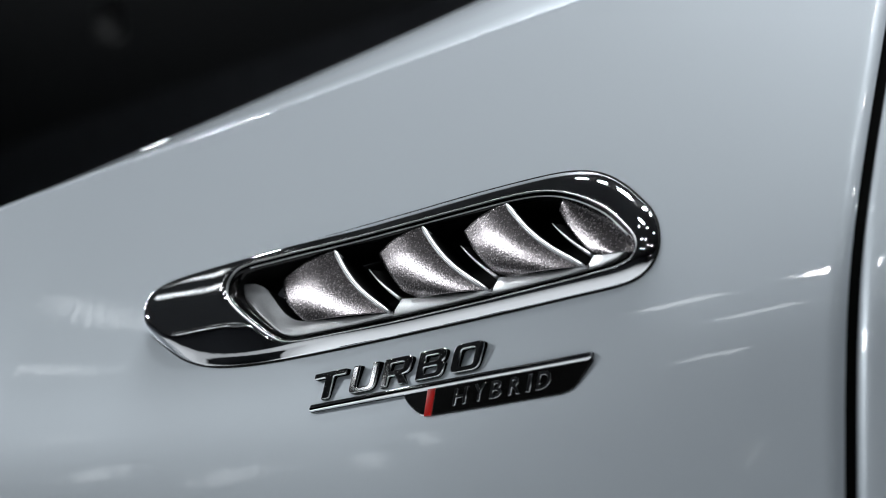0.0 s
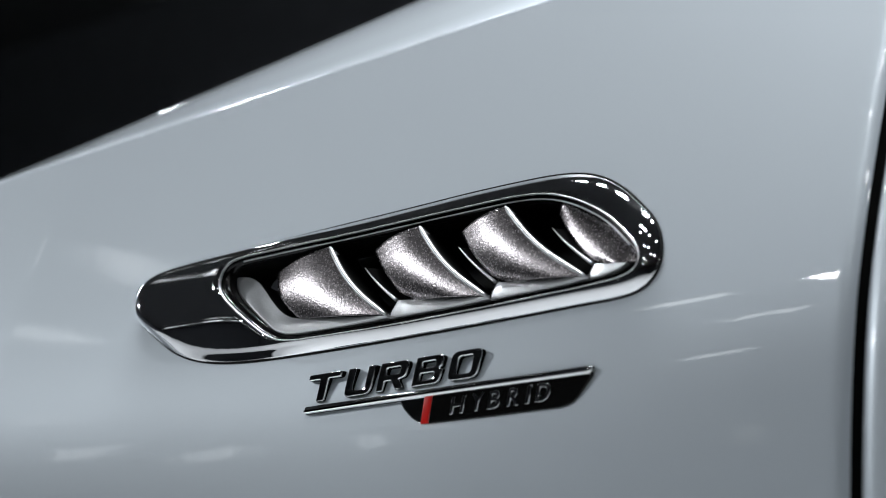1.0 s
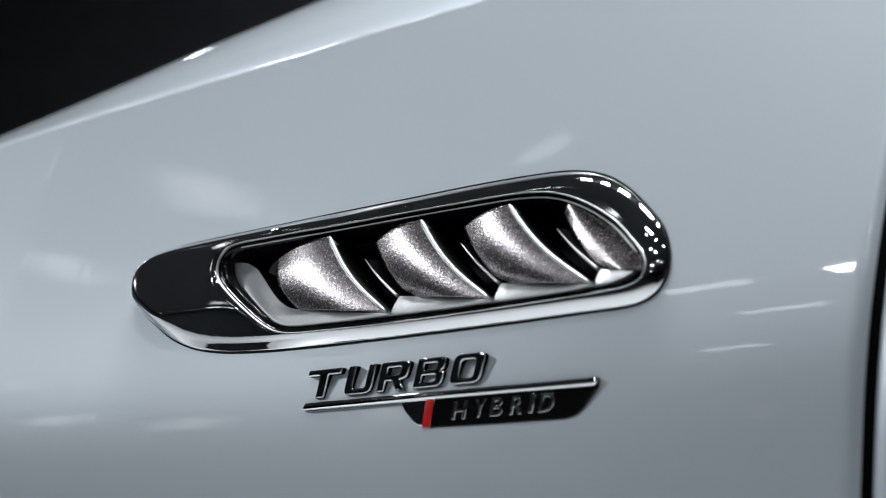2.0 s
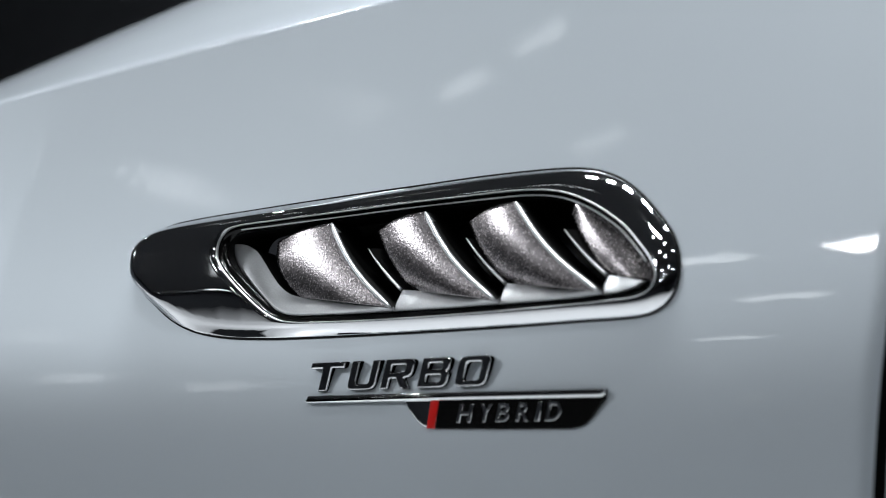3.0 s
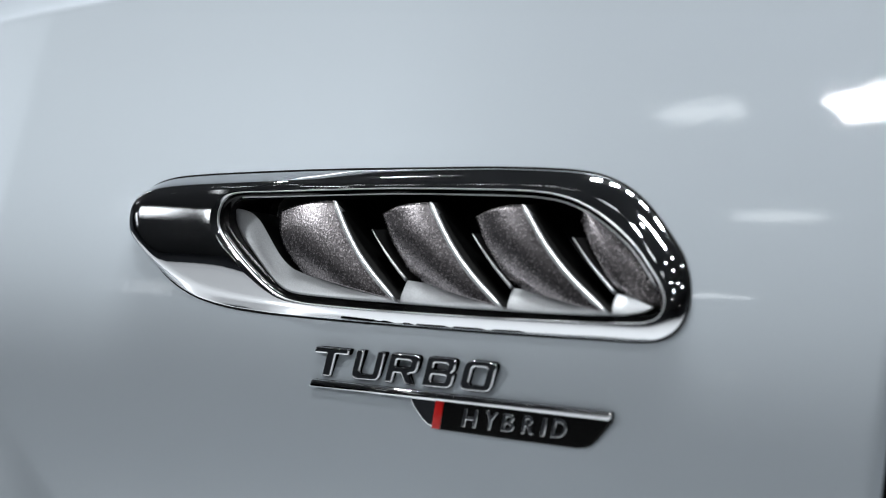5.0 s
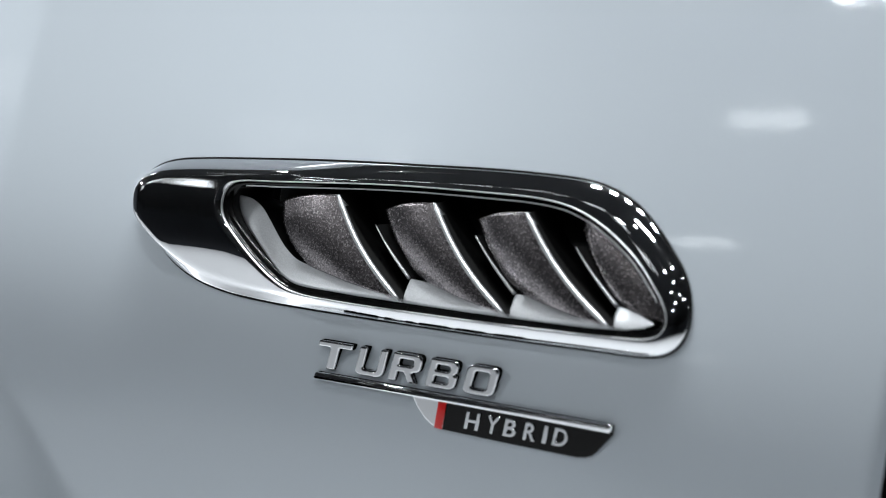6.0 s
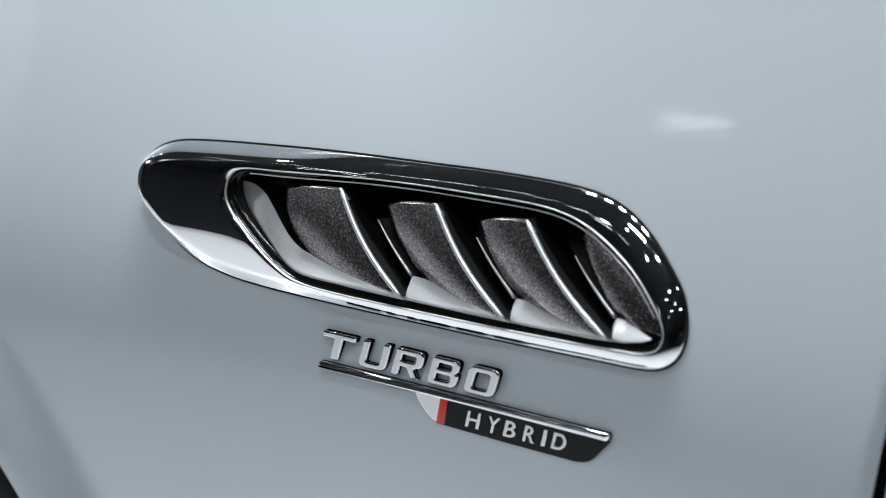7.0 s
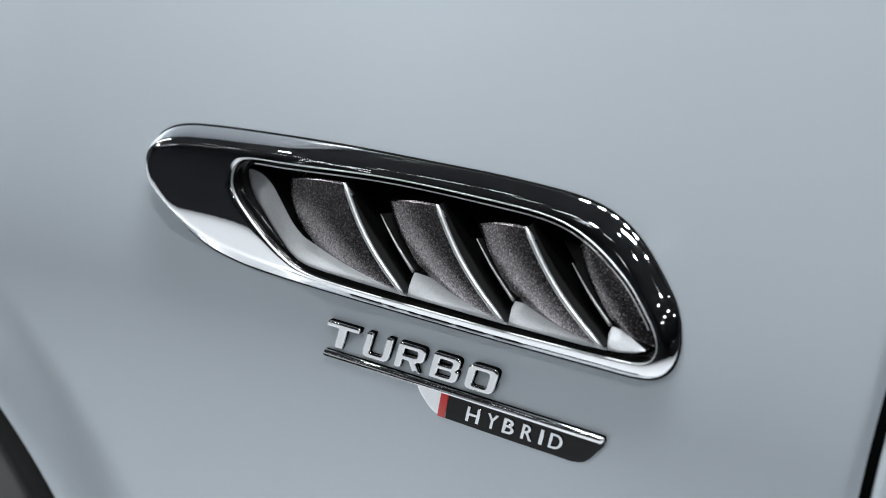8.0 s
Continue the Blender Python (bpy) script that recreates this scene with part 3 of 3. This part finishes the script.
def sill():
    """Satin moulding: a broad lip at the front end, then a sloping sill whose upper edge falls from each rib's foot to the next fin's foot."""
    outer = spline([(-0.1466, 0.0150, 0.7690), (-0.1458, 0.0138, 0.7636), (-0.1387, 0.0108, 0.7548), (-0.1311, 0.0088, 0.7489), (-0.1177, 0.0058, 0.7388),
                    (-0.1085, 0.0040, 0.7328), (-0.1000, 0.0030, 0.7301), (-0.0880, 0.0026, 0.7292)], 60, closed=False)
    inner = spline([(-0.1462, 0.0150, 0.7692), (-0.1385, 0.0155, 0.7680), (-0.1310, 0.0150, 0.7640), (-0.1250, 0.0140, 0.7580), (-0.1190, 0.0128, 0.7515),
                    (-0.1125, 0.0116, 0.7455), (-0.1050, 0.0108, 0.7410), (-0.0960, 0.0102, 0.7388)], 60, closed=False)
    edge = [Vector((-0.0960, 0.0102, 0.7388)), Vector((FIN_FOOT[0].x - 0.001, 0.0016, 0.7301))]
    for i in range(3):
        far = Vector((FIN_FOOT[i + 1].x if i < 2 else 0.1360, 0, 0)) + FAR_EDGE[0]
        end = FIN_FOOT[i + 1] + Vector((-0.001, 0.0006, 0)) if i < 2 else Vector((0.1020, 0.0045, 0.7345))
        edge += [FIN_FOOT[i] + Vector((0.0012, 0.0012, 0.0004)), RIB_FOOT[i] + Vector((-0.0004, -0.001, -0.0035)), RIB_FOOT[i] + Vector((0.0008, 0, 0)), far + Vector((0, -0.0004, 0)), end]
    run = [0.0]
    for a, b in zip(edge, edge[1:]):
        run.append(run[-1] + (b - a).length)
    low_x = (-0.0880, -0.0600, 0.0045, 0.0366, 0.0697, 0.0887, 0.0978, 0.1022)
    low_z = (0.7292, 0.7286, 0.7284, 0.7286, 0.7291, 0.7302, 0.7322, 0.7345)
    for k in range(1, 261):
        s = run[-1] * k / 260
        p = Vector([float(np.interp(s, run, [v[a] for v in edge])) for a in range(3)])
        x = max(outer[-1].x, min(p.x, 0.1022), -0.0880 + 0.0001 * k)
        inner.append(p)
        outer.append(Vector((x, 0.0026 + 0.0010 * max((x - 0.06) / 0.0422, 0), float(np.interp(x, low_x, low_z)))))
    rows = [[(p.x, p.y + 0.004, p.z) for p in outer]]
    for s, d in ((0, 0.0006), (0.03, 0.0), (0.15, -0.0004), (0.35, -0.0006), (0.6, -0.0004), (0.85, 0.0), (1.0, 0.0)):
        rows.append([(p.x, p.y + d, p.z) for p in (a.lerp(b, s) for a, b in zip(outer, inner))])
    wall = [[(p.x, p.y + d, p.z - drop) for p in inner] for d, drop in ((0.0, 0.0), (0.004, 0.0010), (0.020, 0.0030))]
    return sheet(rows), sheet(wall)


sill_face, sill_back = sill()
part("sill", sill_face, LIP, vent, "pale satin silver moulding below and before the fins")
# coloured black so the slats mirror a dark wall, not lit silver
part("sill_wall", sill_back, MATT_BLACK, vent, "inner wall behind the moulding, black to keep slat reflections dark")


# ---------------------------------------------------------------- badge
badge = tagged(new("model_badge"), "chrome lettered badge with a black inlay and a red stripe", "badge")
badge.matrix_basis = LEAN


def on_skin(x, z):
    """The plane on which the badge sits, flatter than the flank behind it."""
    return 0.0004 + 0.03 * (z - 0.69)


bar_line = rounded([(-0.0832, 0.6864, 0.0012), (0.0858, 0.6852, 0.0016), (0.0868, 0.6893, 0.0018), (-0.0818, 0.6902, 0.0012)])
dark_sides(part("bar", prism(bar_line, on_skin, 0.0046, 0.0017, 5), CHROME, badge, "long polished chrome bar"), CORE)
plate_line = [(-0.0235, 0.6872), (0.0868, 0.6872), (0.0862, 0.6850), (0.0788, 0.6763), (0.0762, 0.6741), (0.0734, 0.6729), (0.0690, 0.6722),
              (0.0318, 0.6726), (-0.0085, 0.6734), (-0.0120, 0.6742), (-0.0156, 0.6766), (-0.0203, 0.6815)]
dark_sides(flat_front(part("plate", prism(plate_line, on_skin, 0.0032, 0.0011, 4), CHROME, badge, "chrome base plate")), CORE)
inlay_line = [(-0.0026, 0.6866), (0.0862, 0.6866), (0.0864, 0.6849), (0.0790, 0.6761), (0.0764, 0.6739), (0.0735, 0.6727), (0.0690, 0.6720),
              (0.0318, 0.6724), (-0.0050, 0.6731)]
flat_front(part("inlay", prism(inlay_line, on_skin, 0.0035, 0.0006), GLOSS_BLACK, badge, "gloss black inlay"))
part("stripe", prism([(-0.0071, 0.6866), (-0.0025, 0.6866), (-0.0050, 0.6733), (-0.0094, 0.6735)], on_skin, 0.0037, 0.0002), RED, badge, "slanted red enamel stripe")


# squared capitals: outlines with corner radii in a unit cell, holes after the outer line
GLYPHS = {
    "T": [[(0, 1, 0.05), (0, 0.78, 0.05), (0.37, 0.78, 0.04), (0.37, 0, 0.05), (0.63, 0, 0.05), (0.63, 0.78, 0.04), (1, 0.78, 0.05), (1, 1, 0.05)]],
    "U": [[(0, 1, 0.05), (0, 0, 0.24), (1, 0, 0.24), (1, 1, 0.05), (0.74, 1, 0.05), (0.74, 0.22, 0.1), (0.26, 0.22, 0.1), (0.26, 1, 0.05)]],
    "R": [[(0, 0, 0.05), (0.26, 0, 0.05), (0.26, 0.34, 0.03), (0.48, 0.34, 0.03), (0.70, 0, 0.04), (1, 0, 0.04), (0.76, 0.36, 0.03), (1, 0.40, 0.16),
           (1, 1, 0.22), (0, 1, 0.05)], [(0.26, 0.57, 0.04), (0.26, 0.79, 0.04), (0.74, 0.79, 0.08), (0.74, 0.57, 0.08)]],
    "B": [[(0, 0, 0.05), (1, 0, 0.22), (1, 0.49, 0.06), (0.90, 0.53, 0.02), (0.97, 0.59, 0.05), (0.97, 1, 0.22), (0, 1, 0.05)],
          [(0.26, 0.20, 0.04), (0.26, 0.41, 0.04), (0.74, 0.41, 0.08), (0.74, 0.20, 0.08)], [(0.26, 0.61, 0.04), (0.26, 0.80, 0.04), (0.72, 0.80, 0.08), (0.72, 0.61, 0.08)]],
    "O": [[(0, 0, 0.24), (1, 0, 0.24), (1, 1, 0.24), (0, 1, 0.24)], [(0.26, 0.21, 0.1), (0.26, 0.79, 0.1), (0.74, 0.79, 0.1), (0.74, 0.21, 0.1)]],
}


def block_letter(char, x0, x1, z0, z1, front, depth, bevel, shear):
    """A squared capital with a flat face, broad rounded edges and upright sides."""
    cu = bpy.data.curves.new("letter", "CURVE")
    cu.dimensions = "2D"
    cu.fill_mode = "BOTH"
    cu.bevel_depth = bevel
    cu.bevel_resolution = 3
    cu.offset = -bevel
    cu.extrude = depth
    wide, tall = x1 - x0 - shear * (z1 - z0), z1 - z0
    for line in GLYPHS[char]:
        pts = rounded(line)
        sp = cu.splines.new("POLY")
        sp.points.add(len(pts) - 1)
        for q, (u, w) in zip(sp.points, pts):
            q.co = (u * wide * 10, w * tall * 10, 0, 1)
        sp.use_cyclic_u = True
    cu.bevel_depth, cu.offset, cu.extrude = bevel * 10, -bevel * 10, depth * 10
    tmp = new("text", cu)
    me = bpy.data.meshes.new_from_object(tmp.evaluated_get(bpy.context.evaluated_depsgraph_get()))
    bpy.data.objects.remove(tmp)
    top = max(v.co.z for v in me.vertices)
    for v in me.vertices:
        u, w, h = v.co / 10
        z = z0 + w
        v.co = (x0 + u + shear * w, on_skin(x0, z) - front + (top / 10 - h), z)
    bm = bmesh.new()
    bm.from_mesh(me)
    bpy.data.meshes.remove(me)
    bmesh.ops.remove_doubles(bm, verts=bm.verts, dist=1e-6)
    bmesh.ops.recalc_face_normals(bm, faces=bm.faces)
    return bm


def letter(char, x0, x1, z0, z1, front, depth, bevel, weight, shear, name):
    cu = bpy.data.curves.new(name, "FONT")
    cu.body = char
    cu.extrude = 0.03
    cu.offset = weight
    cu.bevel_depth = 0.025
    cu.bevel_resolution = 2
    cu.resolution_u = 5
    tmp = new("text", cu)
    me = bpy.data.meshes.new_from_object(tmp.evaluated_get(bpy.context.evaluated_depsgraph_get()))
    bpy.data.objects.remove(tmp)
    xs = [v.co.x for v in me.vertices]
    ys = [v.co.y for v in me.vertices]
    zs = [v.co.z for v in me.vertices]
    lean = shear * (z1 - z0)
    for v in me.vertices:
        u = (v.co.x - min(xs)) / (max(xs) - min(xs))
        w = (v.co.y - min(ys)) / (max(ys) - min(ys))
        h = (v.co.z - min(zs)) / (max(zs) - min(zs))
        x = x0 + u * (x1 - x0 - lean) + lean * w
        z = z0 + w * (z1 - z0)
        v.co = (x, on_skin(x0, z) - front + depth * (1 - h), z)
    bm = bmesh.new()
    bm.from_mesh(me)
    bpy.data.meshes.remove(me)
    bmesh.ops.remove_doubles(bm, verts=bm.verts, dist=1e-6)
    return bm


for char, x0, x1 in (("T", -0.0842, -0.0593), ("U", -0.0588, -0.0379), ("R", -0.0384, -0.0172), ("B", -0.0166, 0.0042), ("O", 0.0046, 0.0261)):
    dark_sides(flat_front(part("letter", block_letter(char, x0, x1, 0.6918, 0.7058, 0.0027, 0.0020, 0.0009, 0.28), CHROME, badge, "raised polished chrome letter " + char)), CORE)
for char, x0, x1 in (("H", 0.0077, 0.0173), ("Y", 0.0194, 0.0283), ("B", 0.0293, 0.0378), ("R", 0.0402, 0.0486), ("I", 0.0504, 0.0544), ("D", 0.0559, 0.0652)):
    flat_front(part("small_letter", letter(char, x0, x1, 0.6758, 0.6841, 0.0041, 0.0010, 0, 0.0, 0.22, "small_letter"), CHROME, badge, "small raised chrome letter " + char))
